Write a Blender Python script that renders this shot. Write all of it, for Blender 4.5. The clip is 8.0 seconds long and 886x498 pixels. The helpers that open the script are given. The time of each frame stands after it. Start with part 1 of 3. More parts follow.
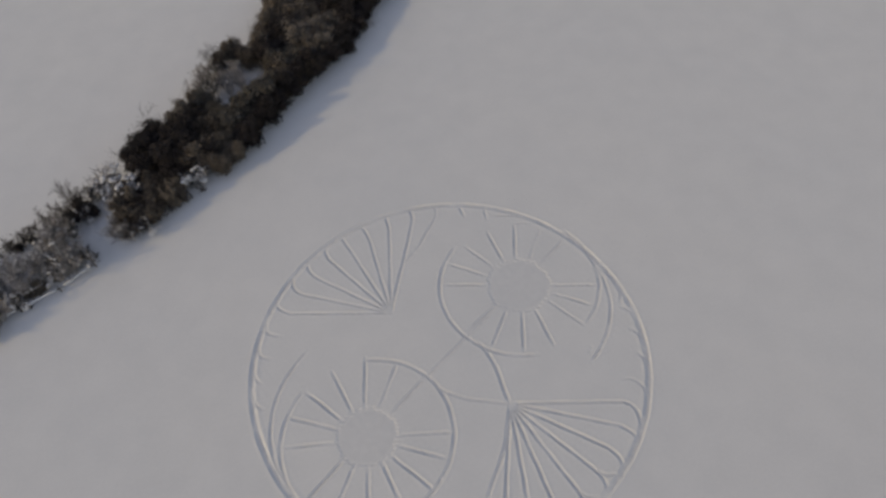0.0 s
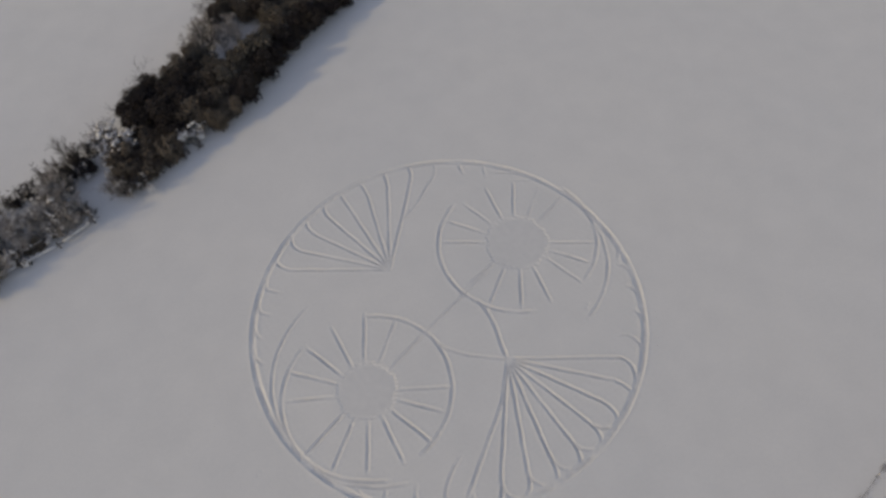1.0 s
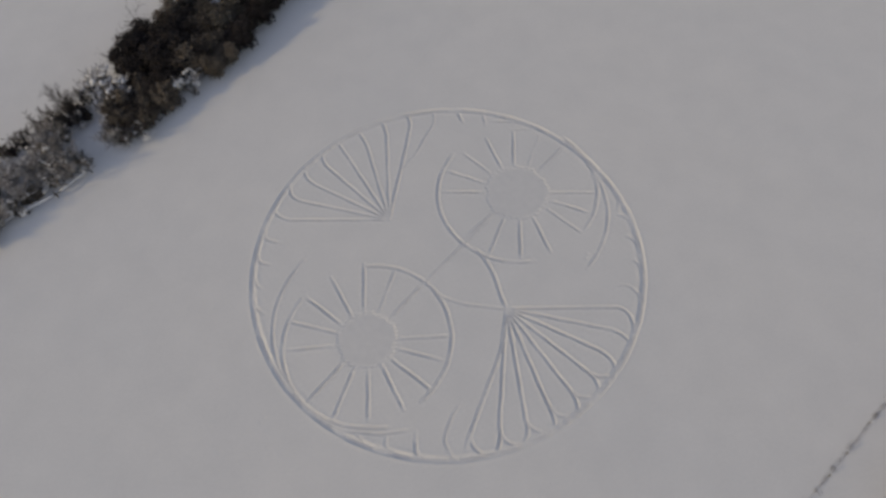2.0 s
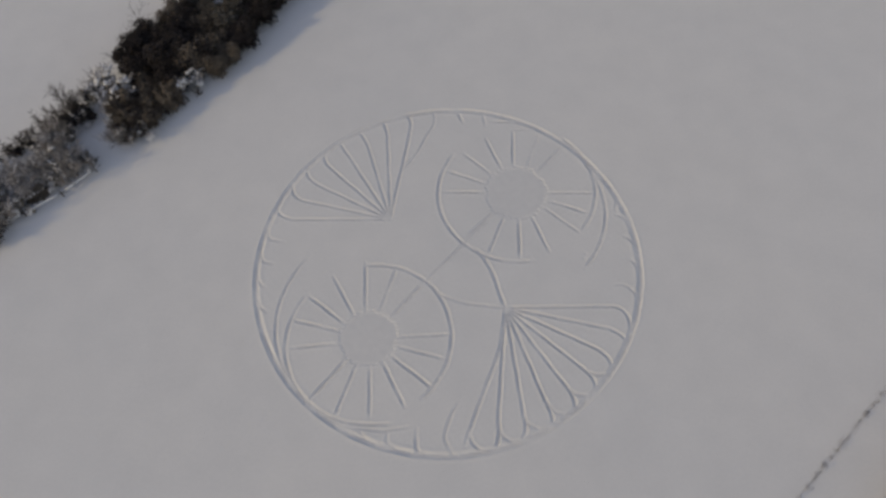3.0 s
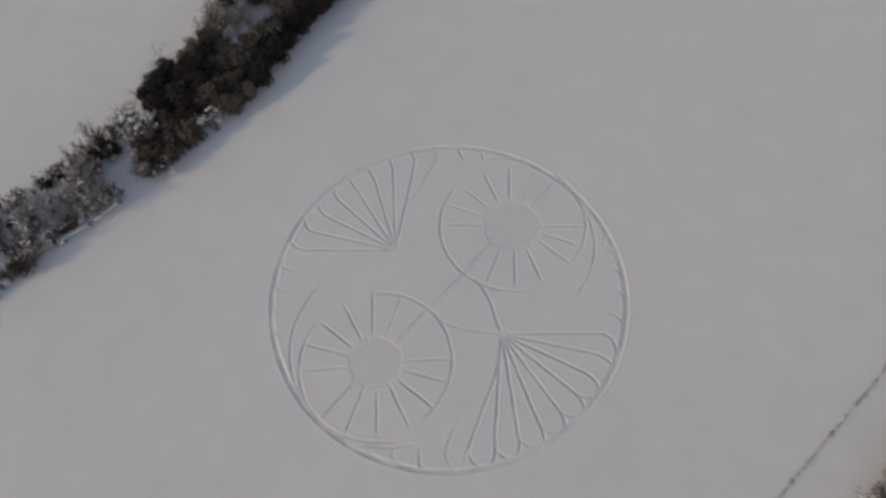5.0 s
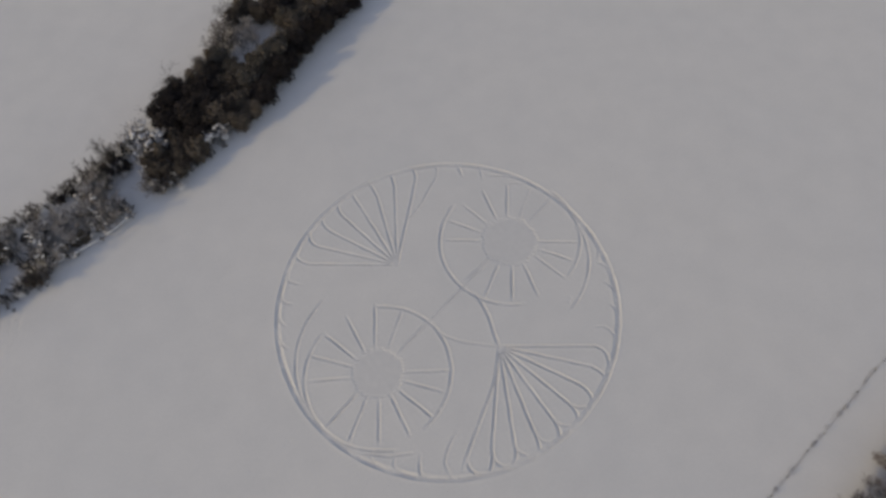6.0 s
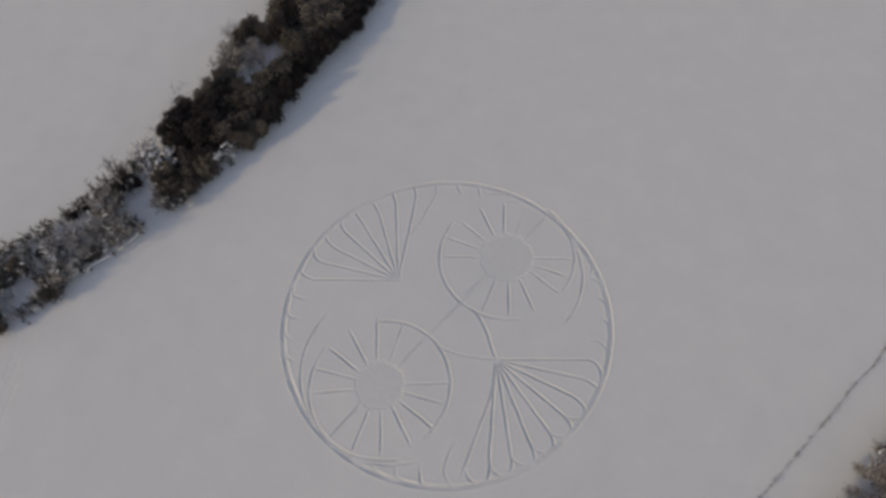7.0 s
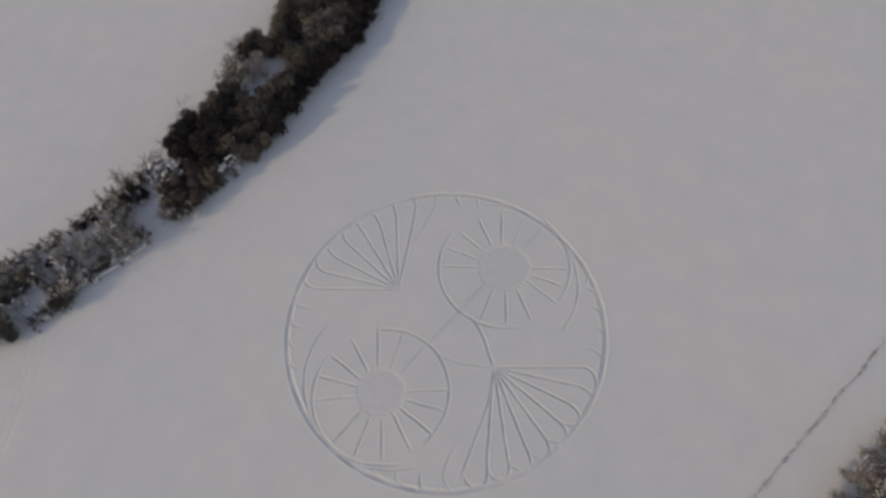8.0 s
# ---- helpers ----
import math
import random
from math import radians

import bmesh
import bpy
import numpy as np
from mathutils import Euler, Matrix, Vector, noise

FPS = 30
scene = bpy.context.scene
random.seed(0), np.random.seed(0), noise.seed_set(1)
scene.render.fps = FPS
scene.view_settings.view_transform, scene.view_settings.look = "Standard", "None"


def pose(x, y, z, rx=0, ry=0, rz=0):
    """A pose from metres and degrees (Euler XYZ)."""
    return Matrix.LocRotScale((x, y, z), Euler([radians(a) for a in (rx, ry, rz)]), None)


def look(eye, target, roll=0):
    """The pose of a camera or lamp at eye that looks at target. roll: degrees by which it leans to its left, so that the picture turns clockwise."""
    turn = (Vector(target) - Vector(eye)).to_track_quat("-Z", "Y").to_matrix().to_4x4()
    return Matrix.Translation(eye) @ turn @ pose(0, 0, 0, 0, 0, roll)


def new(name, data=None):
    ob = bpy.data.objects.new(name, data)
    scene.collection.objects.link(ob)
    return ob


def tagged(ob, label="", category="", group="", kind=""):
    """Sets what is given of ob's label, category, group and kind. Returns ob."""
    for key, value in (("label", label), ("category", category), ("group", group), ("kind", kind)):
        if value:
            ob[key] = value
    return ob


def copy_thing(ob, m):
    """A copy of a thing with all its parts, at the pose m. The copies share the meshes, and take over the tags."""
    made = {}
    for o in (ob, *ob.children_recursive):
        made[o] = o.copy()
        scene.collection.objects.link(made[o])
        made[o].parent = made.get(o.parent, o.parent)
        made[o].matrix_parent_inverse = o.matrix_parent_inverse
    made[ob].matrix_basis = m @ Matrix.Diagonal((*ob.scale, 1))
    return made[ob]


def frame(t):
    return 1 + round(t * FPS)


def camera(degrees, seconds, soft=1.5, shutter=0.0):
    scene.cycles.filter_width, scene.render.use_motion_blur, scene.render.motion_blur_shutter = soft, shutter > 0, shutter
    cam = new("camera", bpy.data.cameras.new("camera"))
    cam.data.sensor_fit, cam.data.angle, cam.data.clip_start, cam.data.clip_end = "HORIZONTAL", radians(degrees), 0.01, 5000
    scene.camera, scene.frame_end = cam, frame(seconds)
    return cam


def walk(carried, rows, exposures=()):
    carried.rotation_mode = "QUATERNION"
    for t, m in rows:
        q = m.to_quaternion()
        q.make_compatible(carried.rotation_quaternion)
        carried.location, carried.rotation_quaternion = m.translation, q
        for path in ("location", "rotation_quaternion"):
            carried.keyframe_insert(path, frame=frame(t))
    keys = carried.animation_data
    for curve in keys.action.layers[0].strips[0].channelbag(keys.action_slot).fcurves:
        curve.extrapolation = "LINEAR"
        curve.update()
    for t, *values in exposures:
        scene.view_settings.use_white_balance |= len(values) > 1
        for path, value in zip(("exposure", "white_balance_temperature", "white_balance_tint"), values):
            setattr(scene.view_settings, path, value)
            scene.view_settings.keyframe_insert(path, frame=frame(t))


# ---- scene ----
EXPOSURE, WARMTH, TINT = 0.105, 11500.0, 25.6
SKY_POWER, SUN_POWER = 0.15, 0.82
LIP = 0.027  # height of the snow thrown up beside the lines
cam = camera(63.7, 8.0, soft=2.9)

# seconds, eye x, y, z, yaw, pitch, roll: the drone tilts its lens down, then climbs straight up
PATH = [
    (0.0, 6.76, -36.98, 71.23, 9.48, -53.65, -5.37),
    (0.5, 6.72, -37.07, 71.35, 9.51, -54.97, -5.32),
    (1.0, 6.66, -37.08, 71.47, 9.72, -57.13, -5.45),
    (1.5, 6.61, -36.99, 71.40, 10.02, -59.25, -5.66),
    (2.0, 6.58, -36.86, 71.37, 10.35, -61.23, -5.90),
    (2.2, 6.56, -36.83, 71.50, 10.37, -61.70, -5.90),
    (3.3, 6.53, -36.72, 73.75, 10.39, -61.87, -5.75),
    (3.5, 6.53, -36.71, 74.38, 10.40, -61.85, -5.70),
    (4.0, 6.58, -36.80, 76.43, 10.38, -61.77, -5.62),
    (4.5, 6.63, -36.89, 78.40, 10.42, -61.74, -5.66),
    (4.7, 6.64, -36.91, 79.25, 10.36, -61.71, -5.62),
    (5.8, 6.67, -37.02, 83.70, 10.00, -61.58, -5.15),
    (6.0, 6.67, -37.05, 84.43, 9.94, -61.54, -5.07),
    (6.5, 6.68, -37.16, 86.49, 9.80, -61.40, -4.86),
    (7.0, 6.73, -37.26, 88.62, 9.68, -61.30, -4.70),
    (7.5, 6.81, -37.32, 90.48, 9.61, -61.24, -4.63),
    (8.0, 6.92, -37.34, 91.72, 9.62, -61.27, -4.68),
]


def aimed(x, y, z, yaw, pitch, roll):
    a, b = radians(yaw), radians(pitch)
    ahead = Vector((-math.sin(a) * math.cos(b), math.cos(a) * math.cos(b), math.sin(b)))
    eye = Vector((x, y, z))
    return look(eye, eye + ahead * 50, roll)


walk(cam, [(t, aimed(*p)) for t, *p in PATH], exposures=[(0.0, EXPOSURE, WARMTH, TINT), (8.0, EXPOSURE, WARMTH, TINT)])

# ---- light: a low winter sun from the south-west and a pale blue sky ----
SUN_TOWARDS, SUN_HEIGHT = 31.5, 22.0  # degrees: the way the shadows fall, and the sun's height
world = bpy.data.worlds.new("winter_sky")
scene.world = world
world.use_nodes = True
wn = world.node_tree.nodes
sky = wn.new("ShaderNodeTexSky")
sky.sky_type, sky.sun_disc = "NISHITA", False
sky.sun_elevation = radians(SUN_HEIGHT)
sky.sun_rotation = radians(90 - (SUN_TOWARDS + 180))
sky.air_density, sky.dust_density, sky.ozone_density = 1.0, 0.3, 3.0
world.node_tree.links.new(sky.outputs[0], wn["Background"].inputs[0])
wn["Background"].inputs[1].default_value = SKY_POWER
sun = new("sun", bpy.data.lights.new("sun", "SUN"))
sun.data.energy, sun.data.angle, sun.data.color = SUN_POWER, radians(1.5), (0.89, 0.97, 0.71)
ca, sa = math.cos(radians(SUN_TOWARDS)), math.sin(radians(SUN_TOWARDS))
ch, sh = math.cos(radians(SUN_HEIGHT)), math.sin(radians(SUN_HEIGHT))
sun.matrix_world = look((-60 * ca, -60 * sa, 60 * sh / ch), (0, 0, 0))


# ---- materials ----
def material(name, low, high, scale, rough=0.8, bump=0.0, fine=12.0, island=0.0, coords="Object"):
    """A mix of two colours by coarse and fine noise, with relief; island: how far separate pieces differ in brightness."""
    m = bpy.data.materials.new(name)
    m.use_nodes = True
    n, l = m.node_tree.nodes, m.node_tree.links
    bsdf = n["Principled BSDF"]
    bsdf.inputs["Roughness"].default_value = rough
    bsdf.inputs["Specular IOR Level"].default_value = 0.25
    tc = n.new("ShaderNodeTexCoord")
    a, b = n.new("ShaderNodeTexNoise"), n.new("ShaderNodeTexNoise")
    a.inputs["Scale"].default_value, a.inputs["Detail"].default_value = scale, 4
    b.inputs["Scale"].default_value, b.inputs["Detail"].default_value = scale * fine, 3
    for tex in (a, b):
        l.new(tc.outputs[coords], tex.inputs["Vector"])
    add = n.new("ShaderNodeMath")
    add.operation = "MULTIPLY_ADD"
    add.inputs[1].default_value = 0.6
    l.new(a.outputs[0], add.inputs[0])
    half = n.new("ShaderNodeMath")
    half.operation = "MULTIPLY"
    half.inputs[1].default_value = 0.4
    l.new(b.outputs[0], half.inputs[0])
    l.new(half.outputs[0], add.inputs[2])
    ramp = n.new("ShaderNodeValToRGB")
    ramp.color_ramp.elements[0].position, ramp.color_ramp.elements[1].position = 0.32, 0.68
    ramp.color_ramp.elements[0].color, ramp.color_ramp.elements[1].color = (*low, 1), (*high, 1)
    l.new(add.outputs[0], ramp.inputs[0])
    out = ramp.outputs[0]
    if island:
        geo, info = n.new("ShaderNodeNewGeometry"), n.new("ShaderNodeObjectInfo")
        mixr = n.new("ShaderNodeMath")
        mixr.operation = "ADD"
        l.new(geo.outputs["Random Per Island"], mixr.inputs[0])
        l.new(info.outputs["Random"], mixr.inputs[1])
        rng = n.new("ShaderNodeMapRange")
        rng.inputs["From Max"].default_value = 2.0
        rng.inputs["To Min"].default_value, rng.inputs["To Max"].default_value = 1 - island, 1 + island
        l.new(mixr.outputs[0], rng.inputs["Value"])
        hsv = n.new("ShaderNodeHueSaturation")
        l.new(rng.outputs[0], hsv.inputs["Value"])
        l.new(out, hsv.inputs["Color"])
        out = hsv.outputs[0]
    l.new(out, bsdf.inputs["Base Color"])
    if bump:
        bm_ = n.new("ShaderNodeBump")
        bm_.inputs["Strength"].default_value, bm_.inputs["Distance"].default_value = 0.6, bump
        l.new(add.outputs[0], bm_.inputs["Height"])
        l.new(bm_.outputs[0], bsdf.inputs["Normal"])
    return m


SNOW = material("snow", (0.80, 0.80, 0.80), (0.86, 0.855, 0.85), 0.22, 0.7, 0.010, 14)
PACKED = material("trodden_snow", (0.77, 0.77, 0.775), (0.83, 0.83, 0.83), 1.2, 0.6, 0.03, 6)
CAP = material("snow_cap", (0.78, 0.78, 0.79), (0.86, 0.86, 0.86), 2.0, 0.7, 0.02, 5)
BARK_GREY = material("grey_bark", (0.08, 0.075, 0.07), (0.20, 0.19, 0.18), 2.5, 0.9, 0.02, 6)
BARK = material("bark", (0.045, 0.035, 0.028), (0.12, 0.095, 0.075), 2.5, 0.9, 0.02, 6)
TWIG_GREY = material("grey_twigs", (0.19, 0.175, 0.175), (0.44, 0.410, 0.408), 1.2, 0.9, 0, 5, 0.45)
TWIG_BROWN = material("brown_twigs", (0.055, 0.044, 0.040), (0.135, 0.110, 0.100), 0.9, 0.9, 0, 5, 0.45)
TWIG_RED = material("reddish_twigs", (0.125, 0.098, 0.098), (0.30, 0.240, 0.238), 0.9, 0.9, 0, 5, 0.25)
TWIG_DARK = material("dark_twigs", (0.024, 0.019, 0.016), (0.070, 0.056, 0.046), 0.5, 0.9, 0, 5, 0.45)
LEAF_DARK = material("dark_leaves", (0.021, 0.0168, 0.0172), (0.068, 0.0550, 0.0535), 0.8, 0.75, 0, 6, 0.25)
LEAF_OLIVE = material("olive_leaves", (0.074, 0.065, 0.057), (0.205, 0.182, 0.156), 0.8, 0.75, 0, 6, 0.25)
LEAF_BROWN = material("dead_brown_leaves", (0.090, 0.073, 0.061), (0.28, 0.231, 0.191), 0.8, 0.8, 0, 6, 0.25)
LEAF_TAN = material("tan_leaves", (0.12, 0.102, 0.088), (0.30, 0.258, 0.224), 0.8, 0.8, 0, 6, 0.25)
WOOD = material("weathered_wood", (0.06, 0.054, 0.05), (0.14, 0.128, 0.12), 3.0, 0.85, 0.01, 8)


# ---- mesh helpers ----
def mesh_of(name, verts, faces, mat, smooth=False):
    me = bpy.data.meshes.new(name)
    me.from_pydata([tuple(v) for v in verts], [], [tuple(f) for f in faces])
    me.materials.append(mat)
    if smooth:
        me.polygons.foreach_set("use_smooth", np.ones(len(me.polygons), bool))
    return me


def grid_mesh(name, pts, mat, keep=None, more=None):
    """A smooth sheet from an array of points, rows by columns; keep: which cells; more: a second array of points that fills the cells left out."""
    places, quads = [], []
    for sheet, cells in ((pts, keep), (more, None)):
        if sheet is None:
            continue
        r, c = sheet.shape[:2]
        i = (np.arange(r - 1)[:, None] * c + np.arange(c - 1)[None])
        i = (i if cells is None else i[cells]).ravel() + sum(len(p) for p in places)
        quads.append(np.stack([i, i + 1, i + c + 1, i + c], -1).astype(np.int32))
        places.append(sheet.reshape(-1, 3))
    places, quads = np.concatenate(places), np.concatenate(quads)
    used, quads = np.unique(quads, return_inverse=True)
    quads = quads.reshape(-1, 4).astype(np.int32)
    places = places[used]
    me = bpy.data.meshes.new(name)
    me.vertices.add(len(places))
    me.vertices.foreach_set("co", places.reshape(-1).astype(np.float32))
    me.loops.add(quads.size)
    me.loops.foreach_set("vertex_index", quads.ravel())
    me.polygons.add(len(quads))
    me.polygons.foreach_set("loop_start", np.arange(0, quads.size, 4, dtype=np.int32))
    me.update(calc_edges=True)
    me.polygons.foreach_set("use_smooth", np.ones(len(quads), bool))
    me.materials.append(mat)
    return me


def part(name, me, parent, label=""):
    ob = new(name, me)
    ob.parent = parent
    return tagged(ob, label) if label else ob


def waves(x, y, seed, size, octaves=3):
    """Smooth pseudo-random height from sums of tilted sine waves, about -1 to 1."""
    rng = np.random.default_rng(seed)
    h, amp, tot = 0 * x, 1.0, 0.0
    for _ in range(octaves):
        for _ in range(5):
            a, p = rng.uniform(0, 2 * math.pi, 2)
            k = 2 * math.pi / (size * rng.uniform(0.7, 1.4))
            h = h + amp * np.sin(k * (x * math.cos(a) + y * math.sin(a)) + p)
        tot += amp * 2.2
        size, amp = size / 2.3, amp / 2
    return h / tot


# ---- the snow drawing: its lines, laid out from circles, angles and arcs ----
R_OUT = 22.0
HUB = np.array([7.63, 9.92])  # centre of one wheel; the other lies opposite


def arc(c, r0, r1, a0, a1, n=None):
    n = n or max(6, int(abs(a1 - a0) * max(r0, r1) / 57.3 / 0.25))
    u = np.linspace(0, 1, n)
    a, r = np.radians(a0 + (a1 - a0) * u), r0 + (r1 - r0) * u
    return np.stack([c[0] + r * np.cos(a), c[1] + r * np.sin(a)], -1)


def straight(a, b):
    n = max(3, int(np.hypot(*(np.array(b) - a)) / 0.25))
    return np.array(a) + (np.array(b, float) - a) * np.linspace(0, 1, n)[:, None]


def flowing(*pts):
    """A smooth line through a few points (Catmull-Rom)."""
    p = np.array([pts[0], *pts, pts[-1]], float)
    out = []
    for i in range(1, len(p) - 2):
        u = np.linspace(0, 1, 14, endpoint=False)[:, None]
        a, b, c, d = p[i - 1:i + 3]
        out.append(0.5 * (2 * b + (c - a) * u + (2 * a - 5 * b + 4 * c - d) * u**2 + (3 * b - a - 3 * c + d) * u**3))
    return np.concatenate([*out, p[-1:]])


def polar(r, a):
    return np.array([r * math.cos(radians(a)), r * math.sin(radians(a))])


LINES = []  # name, parent line's index or None, points, width factor, depth factor


def line(name, pts, width=1.0, depth=1.0, under=None):
    LINES.append((name, under, pts, width, depth))
    return len(LINES) - 1


line("outer_ring", arc((0, 0), R_OUT, R_OUT, 0, 360, 520), 1.25, 1.24)
# the spokes of each wheel: angle at the hub and at the rim
SPOKES = {
    1: ((3.5, 3.4), (52, 53), (73, 74.5), (98.5, 95.2), (120.8, 118.4), (142.3, 142.1), (165, 163.3), (183.1, 183.2), (230, 229), (250, 251.9), (277.2, 275.1), (301, 297.8), (331, 326.3), (346.7, 344.9)),
    -1: ((6.4, 7.0), (50, 53), (74.7, 76.6), (103.4, 99.9), (127.6, 125.2), (152.0, 148.7), (170.2, 170.1), (194.8, 191.6), (232, 233.9), (255, 255.5), (281, 279.1), (306.5, 303.9), (326.5, 326.4), (347.3, 348.5)),
}
HUB_SIZE = {1: 3.7, -1: 3.2}
for side in (1, -1):
    hub, turn = HUB * side, 0 if side == 1 else 180
    if side == 1:
        rim = line("wheel_rim", arc(hub, 9.35, 9.42, -76, -213), 1.1, 1.05)
        line("wheel_rim", arc(hub, 9.15, 9.95, -31, 58), 1.05, 0.9)
        line("tangent_line", flowing((4.0, 20.35), (6.0, 20.45), (7.6, 20.3), (9.5, 19.65)), 0.85, 0.7)
        line("tangent_line", flowing((6.4, 19.2), (7.8, 19.35), (9.1, 19.4)), 0.8, 0.5)
    else:
        rim = line("wheel_rim", np.concatenate([arc(hub, 8.9, 9.2, 100, 45), arc(hub, 9.2, 9.05, 44, -44)]), 1.1, 1.0)
        line("wheel_rim", np.concatenate([arc(hub, 8.95, 9.1, 148, 190), arc(hub, 9.1, 9.4, 191, 274), arc(hub, 9.4, 9.8, 275, 292)]), 1.05, 0.95)
        line("tangent_line", flowing((-10.4, -19.2), (-8.5, -19.72), (-6.2, -19.8), (-4.4, -19.74), (-1.8, -19.1)), 0.9, 0.75)
    for k, (a, b) in enumerate(SPOKES[side]):
        near, far = HUB_SIZE[side] + (0.2 if k % 2 else 0.05), (9.3 if k == 3 else 9.05) - (0.25 if k % 3 else 0.0)
        faint = 0.55 if k in (1, 2) else 1.0
        line("spoke", straight(hub + polar(near, a), hub + polar(far, b)), 0.95, faint * ((1.0 if side == 1 else 1.12) + 0.14 * math.sin(k * 1.9 + side)), rim)
    # the swept outer arc beside each wheel
    sweep = np.linspace(0, 1, 60)
    reach = 9.45 + 3.2 * (1 - sweep) ** 1.35
    angle = np.radians(-50 + turn + (82 if side == 1 else 84) * sweep)
    line("spiral_line", hub + np.stack([reach * np.cos(angle), reach * np.sin(angle)], -1), 0.95, 0.85)
    # the fan: lines from one point, each turning at its knee into a hook that leans along the ring
    apex = np.array([-7.1, 5.22]) * side
    first, pace = (167.3, 8.42) if side == 1 else (168.0, 8.2)
    leans = (-2.7, -4.4, -3.3, -3.0, -0.6, 0.6, -0.2) if side == 1 else (-6.8, -2.0, -3.0, -2.6, -2.9, -2.2, -3.2, -2.5)
    for k, lean in enumerate(leans):
        a = first - pace * k + turn
        knee = polar(20.0 + 0.15 * math.sin(2.3 * k), a)
        body = straight(apex, apex + (knee - apex) * 0.95)
        u = np.linspace(0, 1, 16)[1:, None]
        end = body[-1] * (1 - u) ** 2 + 2 * polar(21.3, a - 0.2) * u * (1 - u) + polar(21.8, a + lean) * u * u
        line("fan_line", np.concatenate([body[1:], end]), 0.95, 1.0 if side == 1 else 1.15 if k < 2 else 1.35)
        if side == -1 and k > 2:
            line("hook", flowing(knee * 0.985, polar(20.8, a + 0.8), polar(21.55, a + 2.6), polar(21.8, a + (4.4 if k == 7 else 3.2))), 0.9, 0.7)
    # short stubs of the same lines, left unfinished past the ends of the fan
    for k in range(1, 5 if side == 1 else 7):
        a = first + pace * k + turn
        inward = (2.3, 1.7, 0.9, 0.8)[k - 1] if side == 1 else 0.9
        if side == -1 and k == 1:
            line("hook", flowing(polar(18.9, -5.0), polar(20.2, -4.4), polar(21.4, -6.4), polar(21.8, -9)), 0.85, 0.55)
        elif side == -1 and k == 5:
            line("hook", flowing(polar(21.75, 31), polar(21.8, 27), polar(21.4, 24.5), polar(21.0, 23)), 1.0, 0.8)
        else:
            line("hook", flowing(polar(21.7 - inward, a + 0.4), polar(21.2, a - 0.3), polar(21.6, a - 1.8), polar(21.8, a - 3.6)), 1.05, 0.6 if side == 1 else 0.8)
    for k in ((9, 10) if side == 1 else (10, 11, 12)):
        a = first - pace * k + turn
        if side == 1:
            line("hook", flowing(polar(21.75, a - 0.6), polar(21.1, a - 1.2), polar(20.6, a - 1.9), polar(19.9, a - 2.8)), 1.0, 0.9)
        else:
            start = 19.3 + 0.9 * (k - 10)
            line("hook", flowing(polar(start, a + 0.4), polar(0.6 * start + 8.6, a + 0.5), polar(21.4, a + 1.3), polar(21.75, a + 3.2)), 1.0, 0.95 - 0.2 * (k - 10))
    below = [(-6.85, 9.1), (-6.45, 14.0), (-6.2, 18.6), (-6.4, 20.0), (-6.9, 21.0)] if side == 1 else [(-6.75, 10.0), (-5.7, 13.8), (-4.75, 17.1), (-4.05, 19.5), (-3.8, 20.8)]
    line("waist_line", flowing(apex, *[np.array(q) * side for q in below]), 1.0, 0.95)
line("waist_line", flowing((-6.42, 12.4), (-5.06, 14.6), (-3.97, 17.7), (-3.25, 19.7), (-3.5, 21.6)), 0.9, 0.75)
line("waist_line", flowing((3.0, -16.1), (2.3, -17.3), (1.8, -19.0), (1.75, -20.2), (2.6, -21.6)), 0.9, 0.5)
line("hook", flowing((4.15, -19.2), (4.5, -20.2), (5.3, -20.9), (6.4, -20.95)), 0.9, 0.75)
line("waist_line", flowing((3.0, 1.95), (3.9, 1.3), (5.3, -0.8), (6.4, -3.6), (7.05, -5.2)), 1.1, 0.95)
line("link_line", flowing((-1.6, -2.9), (-0.3, -4.15), (2.3, -4.95), (4.8, -5.15), (7.05, -5.25)), 0.95, 0.7)
line("axis_line", straight(HUB * 0.60, -HUB * 0.62), 0.95, 0.6)

# ---- the field: one snow sheet out to the horizon, dug by the lines of the drawing ----
FLOOR_HALF, LINE_DEPTH = 0.07, 0.094


CELL = 0.098


def trail_line(start, end, bend, n):
    u = np.linspace(0, 1, n)
    a, b = np.array(start, float), np.array(end, float)
    side = np.array([-(b - a)[1], (b - a)[0]]) / np.hypot(*(b - a))
    sway = bend * np.sin(u * 5.3) + 0.10 * np.sin(u * 31) + 0.06 * np.sin(u * 73 + 1)
    return a + (b - a) * u[:, None] + side * sway[:, None]


TRAILS = [(trail_line((-57.2, -4.3), (-56.2, -22.0), 0.5, 70), "hedge")]


def rolling(x, y):
    return 0.07 * waves(x, y, 3, 45, 2) + 0.004 * waves(x, y, 5, 4.5)


HALF = 23.2  # half the side of the finely modelled square round the drawing
N = 2 * int(round(HALF / CELL)) + 1
fine = np.linspace(-HALF, HALF, N)
FX, FY = np.meshgrid(fine, fine)
FZ = rolling(FX, FY)


def coarse_axis(lo, hi):
    far = 1.35 ** np.arange(1, 19) * 6
    return np.concatenate([lo - far[::-1], np.linspace(lo, -HALF, int((-HALF - lo) / 0.58)), np.linspace(-HALF, HALF, 81)[1:-1], np.linspace(HALF, hi, int((hi - HALF) / 0.58)), hi + far])


X, Y = np.meshgrid(coarse_axis(-78, 78), coarse_axis(-48, 100))
Z = np.where((np.abs(X) < 130) & (np.abs(Y) < 160), rolling(X, Y), 0.0)

